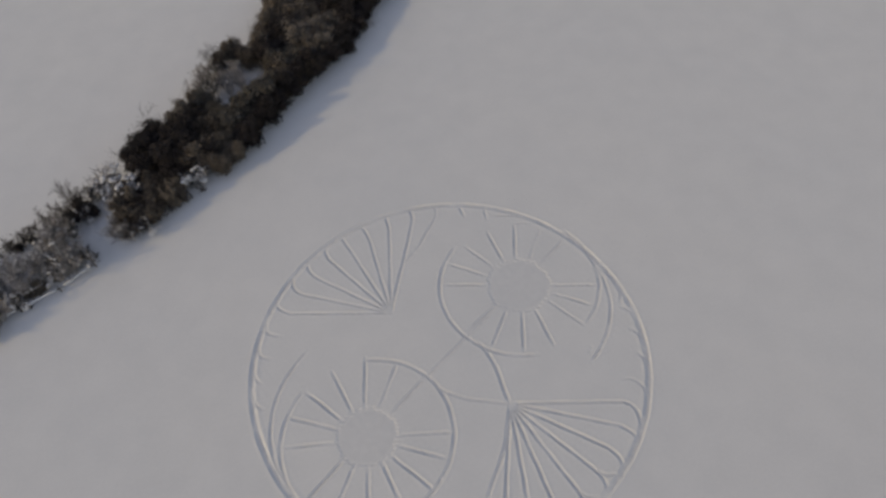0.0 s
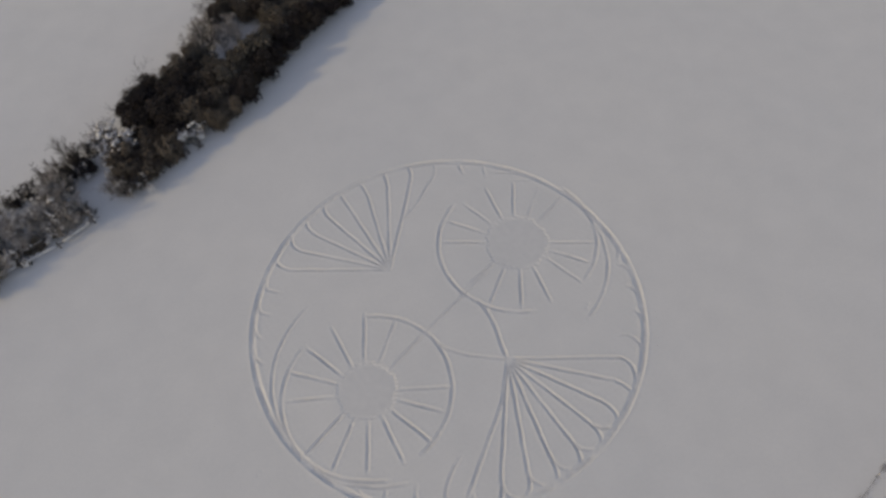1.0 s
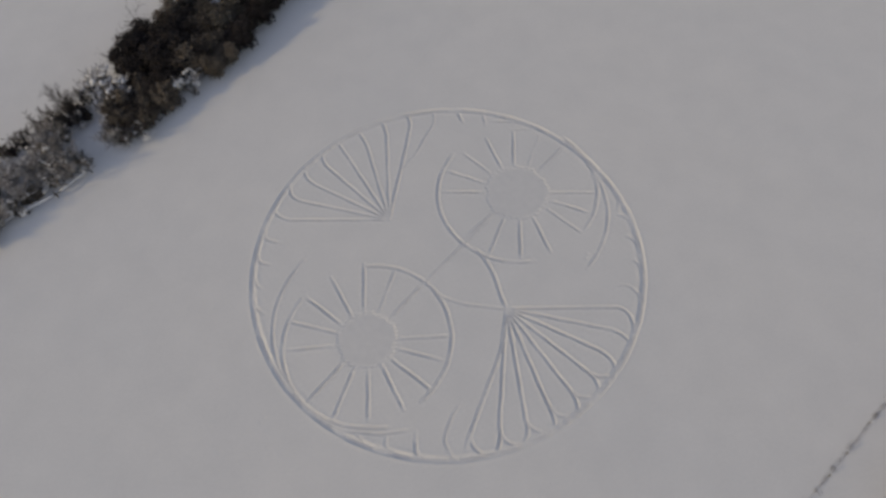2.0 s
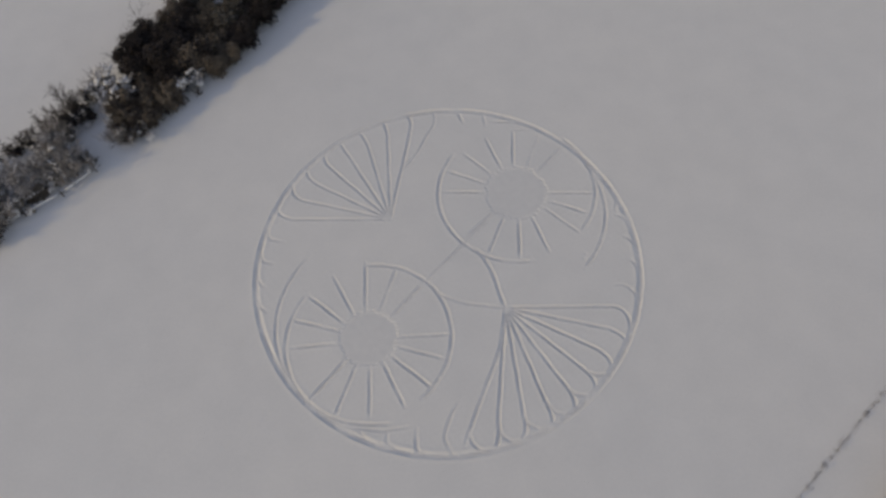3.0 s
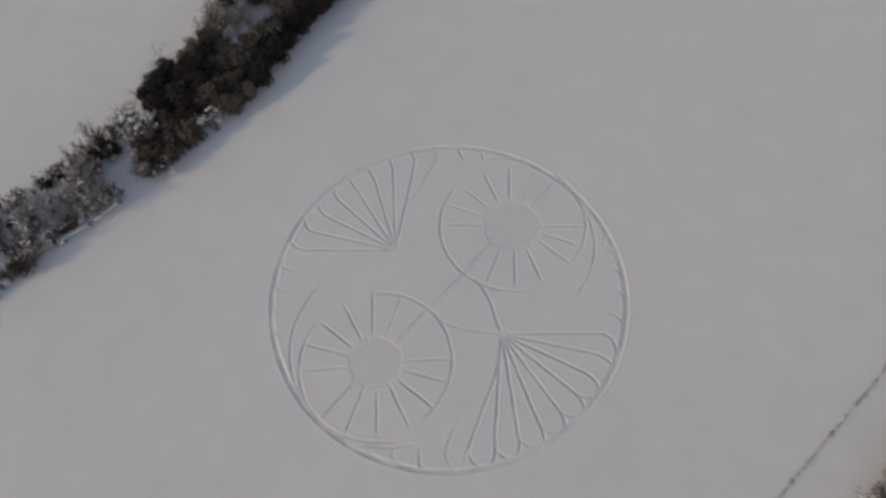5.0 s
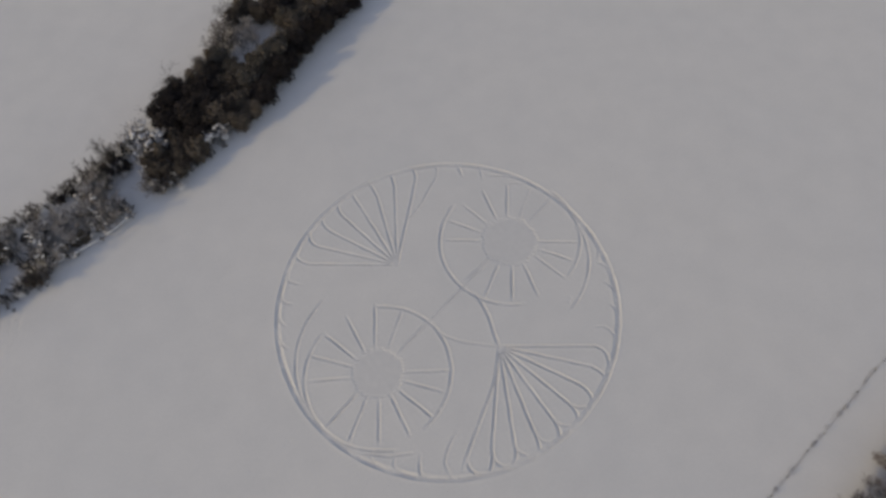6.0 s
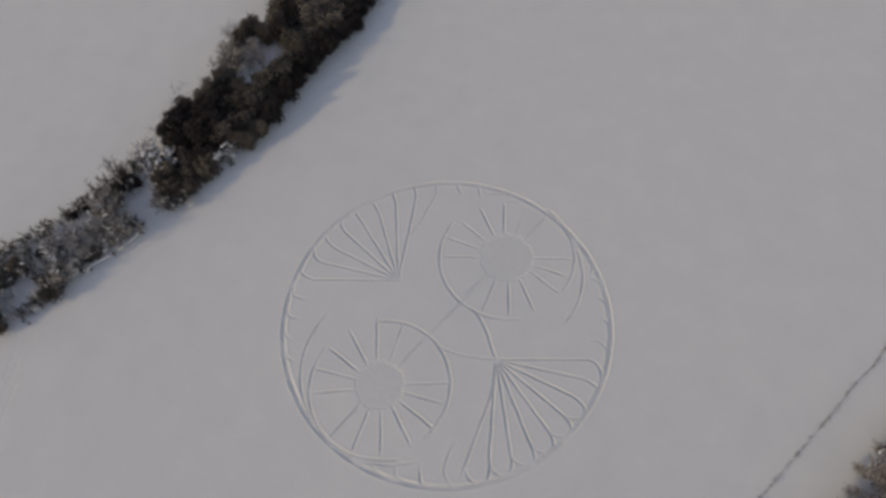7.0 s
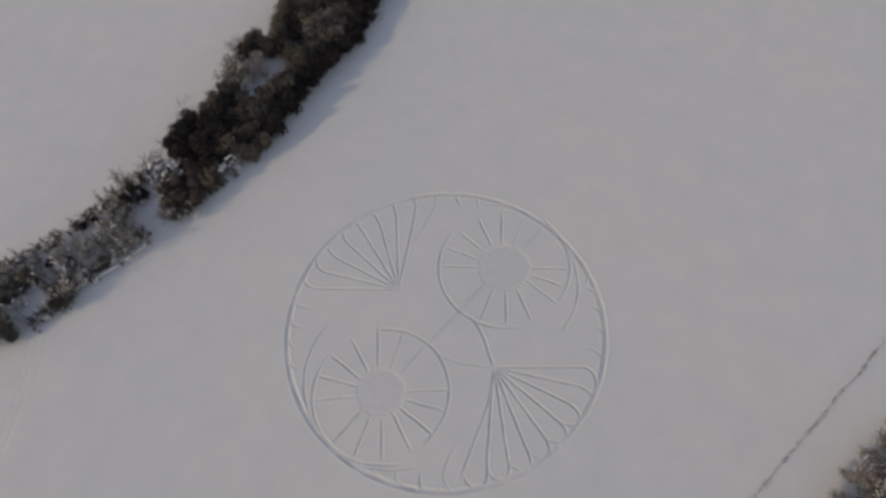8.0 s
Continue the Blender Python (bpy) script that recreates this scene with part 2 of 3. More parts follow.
# trench profile: nearest line counts
near_d = np.full((N, N), 9.0)
near_k = np.zeros((N, N))
rng = np.random.default_rng(11)
for name, under, pts, width, depth in LINES[1:]:
    seg = np.hypot(*np.diff(pts, axis=0).T)
    run = np.concatenate([[0], np.cumsum(seg)])
    at = np.arange(0, run[-1], 0.07)
    px, py = np.interp(at, run, pts[:, 0]), np.interp(at, run, pts[:, 1])
    phase = rng.uniform(0, 6)
    px = px + 0.014 * np.sin(at * 1.9 + phase)
    py = py + 0.014 * np.cos(at * 1.6 + phase)
    wob = width * (1 + 0.05 * np.sin(at * 7.1 + phase) + 0.05 * np.sin(at * 2.3 + 2 * phase))
    worn = np.clip(np.minimum(at, run[-1] - at) / 0.7, 0.3, 1)
    for x0, y0, w, k in zip(px, py, wob, worn * depth):
        i, j = int((x0 + HALF) / CELL), int((y0 + HALF) / CELL)
        sl = (slice(max(j - 9, 0), j + 11), slice(max(i - 9, 0), i + 11))
        d = np.hypot(FX[sl] - x0, FY[sl] - y0) / w
        closer = d < near_d[sl]
        near_d[sl] = np.where(closer, d, near_d[sl])
        near_k[sl] = np.where(closer, k, near_k[sl])


def trench(d):
    wall = np.clip((d - FLOOR_HALF) / 0.19, 0, 1)
    wall = wall * wall * (3 - 2 * wall)
    lip = np.exp(-((d - 0.31) / 0.10) ** 2)
    return -(1 - wall) * LINE_DEPTH + LIP * lip


lumps = 0.88 + 0.24 * waves(FX, FY, 21, 0.7, 2) + 0.4 * waves(FX, FY, 22, 5.0, 2)
# the ring was stamped outwards: its outer wall is steep, its inner one slopes gently
past = np.hypot(FX, FY) - R_OUT + 0.03 * waves(FX, FY, 23, 3.0, 2)
ring_d = np.abs(past) / LINES[0][3] * np.where(past < 0, 0.64, 1.0)
dug, ring = trench(near_d) * near_k, trench(ring_d) * LINES[0][4]
lower, upper = np.minimum(dug, ring), np.maximum(dug, ring)
FZ += np.where(lower < -0.004, lower, upper) * np.clip(lumps, 0.35, 1.5)
near_d = np.minimum(near_d, ring_d)

# the hubs were stamped flat by many feet, down to an uneven edge
HUB_DEPTH = 0.05
for side in (1, -1):
    away, bearing = np.hypot(FX - HUB[0] * side, FY - HUB[1] * side), np.arctan2(FY - HUB[1] * side, FX - HUB[0] * side)
    edge = HUB_SIZE[side] + 0.10 * np.sin(5 * bearing + side) + 0.06 * np.sin(13 * bearing) + 0.04 * np.sin(23 * bearing + 2 * side)
    inside = np.clip((edge + 0.16 - away) / 0.32, 0, 1)
    FZ -= HUB_DEPTH * inside * inside * (3 - 2 * inside)
    FZ += 0.030 * waves(FX, FY, 44 + side, 0.45, 2) * np.exp(-((away - edge) / 0.34) ** 2)

# snow kicked about beside the lines, and a few stray footprints
FZ += 0.007 * waves(FX, FY, 41, 0.55, 2) * np.exp(-(near_d / 1.1) ** 2)
for x0, y0 in ((-17.0, -19.1), (-17.3, -19.5), (15.7, 1.6), (15.9, 2.1), (-20.9, -22.8)):
    FZ -= 0.05 * np.exp(-(((FX - x0) / 0.16) ** 2 + ((FY - y0) / 0.2) ** 2))

# a hollow under the footprint trail
for pts, _ in TRAILS:
    box = (X > pts[:, 0].min() - 2) & (X < pts[:, 0].max() + 2) & (Y > pts[:, 1].min() - 2) & (Y < pts[:, 1].max() + 2)
    P = np.stack([X[box], Y[box]], -1)
    best = np.full(len(P), 9.0)
    for q in pts:
        best = np.minimum(best, np.hypot(P[:, 0] - q[0], P[:, 1] - q[1]))
    Z[box] -= 0.35 * np.clip((0.75 - best) / 0.3, 0, 1)
coarse_pts, fine_pts = np.stack([X, Y, Z], -1), np.stack([FX, FY, FZ], -1)
mid = 0.25 * (coarse_pts[:-1, :-1] + coarse_pts[1:, :-1] + coarse_pts[:-1, 1:] + coarse_pts[1:, 1:])
outside = (np.abs(mid[..., 0]) > HALF) | (np.abs(mid[..., 1]) > HALF)
tagged(new("ground", grid_mesh("ground", coarse_pts, SNOW, outside, fine_pts)), "wide snow-covered field under smooth fresh snow", "ground", kind="structure")

# the trodden bottoms of the lines, each a strip of packed snow
drawing = tagged(new("snow_drawing"), "large round pattern of wheels and fans trodden into the snowy field", "snow drawing")
made = []
for name, under, pts, width, depth in LINES:
    tang = np.gradient(pts, axis=0)
    tang /= np.hypot(*tang.T)[:, None] + 1e-9
    nor = np.stack([-tang[:, 1], tang[:, 0]], -1)
    across = np.array([-1, -0.4, 0.4, 1]) * FLOOR_HALF * width * 0.62
    sheet = pts[:, None, :] + nor[:, None, :] * across[None, :, None]
    z = rolling(sheet[..., 0], sheet[..., 1]) - LINE_DEPTH * depth * 0.74 + 0.012 + 0.0012 * (len(made) % 9)
    z = z + 0.015 * waves(sheet[..., 0], sheet[..., 1], 31, 0.8, 2)
    me = grid_mesh(name, np.concatenate([sheet, z[..., None]], -1), PACKED)
    made.append(part(name, me, made[under] if under is not None else drawing))
for side in (1, -1):
    turn, out = np.meshgrid(np.linspace(0, 2 * np.pi, 73), np.linspace(0.05, HUB_SIZE[side] - 0.45, 9), indexing="ij")
    hx, hy = HUB[0] * side + out * np.cos(turn), HUB[1] * side + out * np.sin(turn)
    hz = rolling(hx, hy) - HUB_DEPTH + 0.012 + 0.006 * waves(hx, hy, 52, 0.9, 2)
    part("hub", grid_mesh("hub", np.stack([hx, hy, hz], -1), PACKED), drawing, "flat round floor of stamped snow")


# footprint trails: a narrow trodden furrow with deeper prints left and right
for pts, where in TRAILS:
    run = np.concatenate([[0], np.cumsum(np.hypot(*np.diff(pts, axis=0).T))])
    at = np.arange(0, run[-1], 0.09)
    c = np.stack([np.interp(at, run, pts[:, 0]), np.interp(at, run, pts[:, 1])], -1)
    tang = np.gradient(c, axis=0)
    tang /= np.hypot(*tang.T)[:, None]
    nor = np.stack([-tang[:, 1], tang[:, 0]], -1)
    across = np.linspace(-1.45, 1.45, 41)
    sheet = c[:, None, :] + nor[:, None, :] * across[None, :, None]
    u, v = at[:, None], across[None, :]
    strong = 0.13
    furrow = -0.10 * np.exp(-(v / 0.22) ** 2) * (1 + 0.5 * np.sin(u * 0.9) + 0.3 * np.sin(u * 2.7 + 1))
    prints = 0 * u * v
    for foot, shift in ((-0.13, 0.0), (0.13, 0.42)):
        near = (u + shift + 0.35 * np.sin(u * 1.3 + foot * 9) + 0.2 * np.sin(u * 3.3)) % 0.84 - 0.42
        prints = prints - (0.14 + 0.10 * np.sin(u * 0.53 + 1) * np.sin(u * 1.7)) * np.exp(-((v - foot - 0.05 * np.sin(u * 3.1)) / 0.13) ** 2 - (near / 0.17) ** 2)
    fade = np.clip((1.45 - np.abs(v)) / 0.5, 0, 1)
    z = rolling(sheet[..., 0], sheet[..., 1]) + 0.012 * fade - 0.02 * (1 - fade) + strong * (furrow * 1.1 + prints)
    me = grid_mesh("footprint_trail", np.concatenate([sheet, z[..., None]], -1), SNOW)
    tagged(new("footprint_trail", me), f"narrow line of footprints in deep snow along the {where} side", "footprints")


# ---- plants ----
def tube(verts, faces, a, b, ra, rb, sides=3):
    d = Vector(b) - Vector(a)
    if d.length < 1e-5:
        return
    u = d.orthogonal().normalized()
    w = d.cross(u).normalized()
    k = len(verts)
    for p, r in ((a, ra), (b, rb)):
        for s in range(sides):
            t = 2 * math.pi * s / sides
            verts.append(Vector(p) + u * (r * math.cos(t)) + w * (r * math.sin(t)))
    for s in range(sides):
        e = (s + 1) % sides
        faces.append((k + s, k + e, k + sides + e, k + sides + s))


def spike(verts, faces, a, b, r):
    """A thin three-sided twig that ends in a point."""
    d = Vector(b) - Vector(a)
    u = d.orthogonal().normalized()
    w = d.cross(u).normalized()
    k = len(verts)
    for s in range(3):
        verts.append(Vector(a) + u * (r * math.cos(2.094 * s)) + w * (r * math.sin(2.094 * s)))
    verts.append(Vector(b))
    faces += [(k, k + 1, k + 3), (k + 1, k + 2, k + 3), (k + 2, k, k + 3)]


def grow(rnd, base, way, length, radius, level, out, spread, kids):
    """Branches from a base: bent runs of segments, with side branches; out collects (a, b, ra, rb, level)."""
    p, d, n = Vector(base), Vector(way).normalized(), (4, 3, 2, 1)[level]
    for i in range(n):
        d = (d + Vector((rnd.gauss(0, 1), rnd.gauss(0, 1), rnd.gauss(0.25, 0.7))) * 0.16).normalized()
        q = p + d * (length / n)
        ra, rb = radius * (1 - 0.75 * i / n), radius * (1 - 0.75 * (i + 1) / n)
        out.append((p.copy(), q.copy(), ra, rb, level))
        if level < 3 and (i > 0 or level > 0):
            for _ in range(kids[level]):
                turn = Vector((rnd.gauss(0, 1), rnd.gauss(0, 1), rnd.gauss(0.1, 0.8))).normalized()
                grow(rnd, p.lerp(q, rnd.random()), d + turn * spread, length * rnd.uniform(0.38, 0.62), rb * 0.6, level + 1, out, spread, kids)
        p = q


def leaf_cloud(rnd, centres, count, size):
    """Many small bent leaf clumps scattered in balls round the given centres."""
    verts, faces = [], []
    total = sum(r ** 2.4 for _, r in centres)
    for c, r in centres:
        for _ in range(int(count * r ** 2.4 / total)):
            d = Vector((rnd.gauss(0, 1), rnd.gauss(0, 1), rnd.gauss(0, 1))).normalized()
            p = c + d * r * (rnd.random() ** 0.45) * rnd.uniform(0.85, 1.12)
            s = size * rnd.uniform(0.6, 1.5)
            u = (Vector((rnd.gauss(0, 1), rnd.gauss(0, 1), rnd.gauss(0, 1))) + d * 0.4).normalized()
            w = u.orthogonal().normalized()
            w = (w * math.cos(rnd.random() * 6.3) + u.cross(w) * math.sin(rnd.random() * 6.3)).normalized()
            k = len(verts)
            n = u.cross(w) * s * 0.3
            verts += [p - u * s, p + w * s * 0.55 + n, p + u * s, p - w * s * 0.55 + n]
            faces += [(k, k + 1, k + 2), (k, k + 2, k + 3)]
    return verts, faces


def branch_meshes(branches, mat_thick, mat_thin, thin_scale=1.0):
    """The stout wood (levels 0 and 1) and the fine twigs as two meshes."""
    thick, thin = ([], []), ([], [])
    for a, b, ra, rb, level in branches:
        if level < 2:
            tube(*thick, a, b, ra, rb, 5 if level == 0 else 4)
        elif level == 2:
            tube(*thin, a, b, max(ra, 0.013) * thin_scale, max(rb, 0.010) * thin_scale, 3)
        else:
            spike(*thin, a, b, max(ra, 0.013) * thin_scale)
    return mesh_of("wood", *thick, mat_thick, True), mesh_of("twig_crown", *thin, mat_thin)


def dense_tree(seed, height, radius, leaf_mat, twig_mat, leaves, kids=(2, 2, 2), leaf=0.195, name="hedge_tree"):
    """A full tree of the shelter belt: trunk, twigs that stick out, and a lumpy crown down to the ground."""
    rnd = random.Random(seed)
    root = new(name)
    branches = []
    for k in range(3):
        a = k * 2.1 + rnd.random()
        grow(rnd, (0.2 * math.cos(a), 0.2 * math.sin(a), -0.15), (0.35 * math.cos(a), 0.35 * math.sin(a), 1), height * rnd.uniform(0.70, 0.88), 0.13, 0, branches, 0.8, kids)
    trunk, twigs = branch_meshes(branches, BARK, twig_mat, 1.15)
    centres = [(Vector((0, 0, height * 0.35)), radius * 0.85), (Vector((0, 0, height * 0.62)), radius * 0.75)]
    for k in range(13):
        a, h = rnd.uniform(0, 6.28), rnd.uniform(0.12, 0.9)
        reach = radius * (0.75 if h < 0.6 else 0.75 * (1.25 - h) / 0.65) * rnd.uniform(0.6, 1.1)
        centres.append((Vector((reach * math.cos(a), reach * math.sin(a), h * height)), radius * rnd.uniform(0.30, 0.60)))
    crown = mesh_of("crown", *leaf_cloud(rnd, centres, leaves, leaf), leaf_mat)
    part("trunk", trunk, root)
    part("twig_crown", twigs, root)
    part("crown", crown, root)
    return root


def bare_shrub(seed, height, twig_mat, stems, snow, lean=0.55, thin=1.0, pads=1, kids=1, clot=1.0):
    """A leafless many-stemmed shrub; snow: how many clots of snow lie in its forks."""
    rnd = random.Random(seed)
    root = new("bare_shrub")
    branches = []
    for k in range(stems):
        a = 6.28 * k / stems + rnd.random()
        b = rnd.uniform(0.1, 0.45)
        first = len(branches)
        grow(rnd, (b * math.cos(a), b * math.sin(a), -0.12), (lean * math.cos(a) * rnd.uniform(0.4, 1.2), lean * math.sin(a) * rnd.uniform(0.4, 1.2), 1), height * rnd.uniform(0.65, 0.95), 0.045, 0, branches, 0.75, (2, 2, kids))
        part("stem", branch_meshes(branches[first:], BARK_GREY if twig_mat is TWIG_GREY else BARK, twig_mat)[0], root)
    part("twig_crown", branch_meshes(branches, BARK, twig_mat, thin)[1], root)
    if snow:
        lying = [w for w in branches if abs((w[1] - w[0]).normalized().z) < 0.8]
        verts, faces = [], []
        for a, b, ra, rb, lv in rnd.sample(lying, min(snow, len(lying))):
            lift = Vector((0, 0, ra + 0.012))
            tube(verts, faces, a + lift, b + lift, max(ra, 0.03) * rnd.uniform(0.8, 1.6), 0.02, 4)
        for a, b, ra, rb, lv in rnd.sample(lying, pads):
            for _ in range(5):
                p = a + Vector((rnd.gauss(0, 0.2), rnd.gauss(0, 0.2), rnd.gauss(0, 0.08)))
                blob(verts, faces, rnd, p, clot * rnd.uniform(0.06, 0.17))
        tagged(part("caught_snow", mesh_of("caught_snow", verts, faces, CAP, True), root, "white snow caught in the twigs"), kind="stuff")
    return root


def blob(verts, faces, rnd, p, r):
    """A small flattened uneven lump."""
    k = len(verts)
    rings, around = (-0.5, 0.25, 0.75), 6
    for h in rings:
        for s in range(around):
            t, q = 6.2832 * s / around, math.sqrt(max(0.02, 1 - h * h)) * rnd.uniform(0.7, 1.25)
            verts.append(p + Vector((r * q * math.cos(t), r * q * math.sin(t), r * 0.6 * h)))
    verts += [p + Vector((0, 0, r * 0.65)), p - Vector((0, 0, r * 0.45))]
    for i in range(len(rings) - 1):
        for s in range(around):
            e = (s + 1) % around
            faces.append((k + i * around + s, k + i * around + e, k + (i + 1) * around + e, k + (i + 1) * around + s))
    top, low = k + len(rings) * around, k + len(rings) * around + 1
    for s in range(around):
        e = (s + 1) % around
        faces.append((top - around + s, top - around + e, top))
        faces.append((k + e, k + s, low))


# the hedge's edge towards the drawing, from the south-west end northwards
EDGE = np.array([(-82, -25), (-70, -14.5), (-61.5, -7.2), (-53.5, 0.6), (-47.6, 6.7), (-42.6, 12.8), (-38.4, 18.6), (-33.5, 24.8), (-31.2, 28.5),
                 (-28.6, 35.8), (-25.7, 42.6), (-21.0, 50.4), (-18.8, 59.2), (-16.4, 66.0), (-11.5, 75), (-6.5, 86), (-1.0, 98)], float)
EDGE_RUN = np.concatenate([[0], np.cumsum(np.hypot(*np.diff(EDGE, axis=0).T))])


def beside(s, off):
    """The place s metres along the hedge's edge and off metres behind it."""
    p = np.array([np.interp(s, EDGE_RUN, EDGE[:, i]) for i in (0, 1)])
    q = np.array([np.interp(s + 0.5, EDGE_RUN, EDGE[:, i]) for i in (0, 1)])
    t = (q - p) / np.hypot(*(q - p))
    return p + np.array([-t[1], t[0]]) * off


def station(x, y):
    """How far along the edge a place lies."""
    best = min(np.arange(0, EDGE_RUN[-1], 0.5), key=lambda s: float(np.hypot(*(beside(s, 0) - np.array([x, y])))))
    return float(best)


rnd = random.Random(5)


def stand(prototypes, x, y, size, label, category, group, tall=1.0):
    ob = copy_thing(rnd.choice(prototypes), Matrix.Identity(4))
    z = float(rolling(np.array([x]), np.array([y]))[0]) - 0.06
    ob.matrix_basis = Matrix.LocRotScale((x, y, z), Euler((rnd.uniform(-0.05, 0.05), rnd.uniform(-0.05, 0.05), rnd.uniform(0, 6.28))), (size, size, size * tall))
    tagged(ob, label, category, group)
    return ob


def retire(prototypes):
    for ob in prototypes:
        for o in (*ob.children_recursive, ob):
            bpy.data.objects.remove(o)


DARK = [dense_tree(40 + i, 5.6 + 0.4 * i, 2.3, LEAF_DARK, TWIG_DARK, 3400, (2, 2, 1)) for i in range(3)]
OLIVE = [dense_tree(60 + i, 5.6 + 0.5 * i, 2.3, LEAF_OLIVE, TWIG_DARK, 3200, (2, 2, 1)) for i in range(2)]
BROWN = [dense_tree(80 + i, 5.4 + 0.5 * i, 2.2, LEAF_BROWN, TWIG_BROWN, 2700, (2, 2, 2)) for i in range(2)]
TAN = [dense_tree(90 + i, 5.4 + 0.5 * i, 2.3, LEAF_TAN, TWIG_BROWN, 2900, (2, 2, 2)) for i in range(2)]
LOW_DARK, LOW_OLIVE, LOW_BROWN = [[dense_tree(200 + 10 * k + i, 5.6 + 0.4 * i, 2.3, leaf, twig, 1300, (2, 2, 1), 0.33, "hedge_bush") for i in range(2)]
                                  for k, (leaf, twig) in enumerate(((LEAF_DARK, TWIG_DARK), (LEAF_OLIVE, TWIG_DARK), (LEAF_BROWN, TWIG_BROWN)))]
GREY = [bare_shrub(100 + i, 2.8 + 0.2 * i, TWIG_GREY, 6, 60, 0.42, 1.8, 3, 2) for i in range(3)]
SNOWY = [bare_shrub(120 + i, 2.3, TWIG_GREY, 5, 170, 0.6, 1.6, 14, 2, 1.1) for i in range(2)]
RUSTY = [bare_shrub(140 + i, 2.5, TWIG_BROWN, 6, 0, 0.55, 2.1, 1, 2) for i in range(2)]
REDDISH = [bare_shrub(160 + i, 3.4, TWIG_RED, 6, 80, 0.5, 1.7, 5, 2, 1.0) for i in range(3)]
LADEN = [bare_shrub(130 + i, 2.5, TWIG_GREY, 5, 130, 0.6, 1.7, 24, 2, 1.5) for i in range(2)]
for p in SNOWY + LADEN:
    p.name = "snowy_shrub"
SAPLING = [bare_shrub(180, 4.2, TWIG_BROWN, 4, 0, 0.16, 1.2, 1, 4)]

S_TALL, S_END = station(-34.5, 23.5), station(-13.0, 71.5)
GAPS = [((-36.5, 44.6), 4.2), ((-35.2, 42.6), 3.5)]
NAMED = {"dark": (DARK, "dark evergreen tree crowded into the shelter belt"), "olive": (OLIVE, "olive-brown thick-crowned tree in the shelter belt"),
         "brown": (BROWN, "brown tree with dead leaves in the shelter belt"), "tan": (TAN, "pale tan leafy tree in the shelter belt")}
# which kind of tree grows where
GROVES = [(-45, 24, "dark"), (-42, 28, "dark"), (-38.5, 30, "dark"), (-41, 32, "dark"), (-34.4, 26.5, "brown"), (-33.6, 30.4, "brown"), (-31.5, 34.6, "olive"), (-35.2, 36.5, "olive"), (-30.4, 39.4, "olive"),
          (-29.3, 44, "brown"), (-28.2, 48, "olive"), (-33.2, 48.6, "dark"), (-36, 51.5, "brown"), (-35.6, 55.5, "brown"), (-31.2, 53.5, "dark"), (-27, 51.5, "tan"), (-26.6, 55.4, "tan"), (-29, 61, "brown"), (-24, 62, "dark")]
s = S_TALL
while s < S_END:
    deep = float(np.interp(beside(s, 0)[1], (22, 27, 32, 38, 43, 47, 51, 56), (9.5, 12.0, 12.6, 13.2, 13.8, 15.6, 18.2, 19.5)))
    off = 1.0
    while off < deep - 1.2:
        row = int(off / 2.5)
        x, y = beside(s + row * 1.1 + rnd.uniform(-0.5, 0.5), off + rnd.uniform(-0.4, 0.4))
        off += 2.55
        if (row == 0 and s < S_TALL + 1) or any(math.hypot(x - g[0], y - g[1]) < r for g, r in GAPS):
            continue
        size = rnd.uniform(0.88, 1.12) * (0.85 if row == 0 else 0.9 if off > deep - 1 else 1.0)
        if math.hypot(x + 35.2, y - 38.6) < 2.6:
            size *= 0.7
        kind = min(GROVES, key=lambda g: math.hypot(g[0] - x, g[1] - y) + rnd.uniform(0, 1.2))[2]
        # front row: dark evergreens, with the belt's shaded side also put into their colour
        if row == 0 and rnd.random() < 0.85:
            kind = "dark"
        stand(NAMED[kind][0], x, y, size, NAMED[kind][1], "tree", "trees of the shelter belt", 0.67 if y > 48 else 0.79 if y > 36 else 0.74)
    s += 2.9
# the dark clump where the tall belt begins, stepping back from the edge
for x, y, size in ((-43.6, 24.6, 0.95), (-41.2, 26.6, 1.05), (-39.6, 23.6, 0.9), (-37.9, 26.4, 0.95), (-42.0, 29.4, 1.0), (-38.6, 29.0, 1.1), (-35.6, 28.4, 1.0), (-45.6, 26.6, 0.8), (-44.8, 28.8, 0.95), (-44.2, 31.4, 0.95)):
    stand(DARK, x, y, size, "dark evergreen tree crowded into the shelter belt", "tree", "trees of the shelter belt", 0.74)
# thin twiggy trees behind the gap
for x, y in ((-39.8, 46.2), (-38.6, 41.0)):
    stand(SAPLING, x, y, 1.0, "leafless grey sapling at the back of the hedge", "tree", "bare saplings")
for x, y in ((-42.6, 33.8), (-41.4, 35.8), (-40.6, 38.2), (-39.4, 47.6), (-38.6, 48.8), (-37.6, 50.4)):
    stand(BROWN, x, y, rnd.uniform(0.58, 0.74), "smaller brown tree at the back of the shelter belt", "tree", "trees of the shelter belt")
stand(SAPLING, -51.0, 18.4, 1.05, "leafless grey sapling at the back of the hedge", "tree", "bare saplings")
# two invented bushes, added south-west of the open hedge's gap to keep sun off it
for x, y in ((-51.9, 13.2), (-50.7, 15.0)):
    stand(LOW_OLIVE, x, y, 0.5, "olive-brown bush added to shade the gap in the snowy hedge", "bush", "evergreen bushes", 0.9)
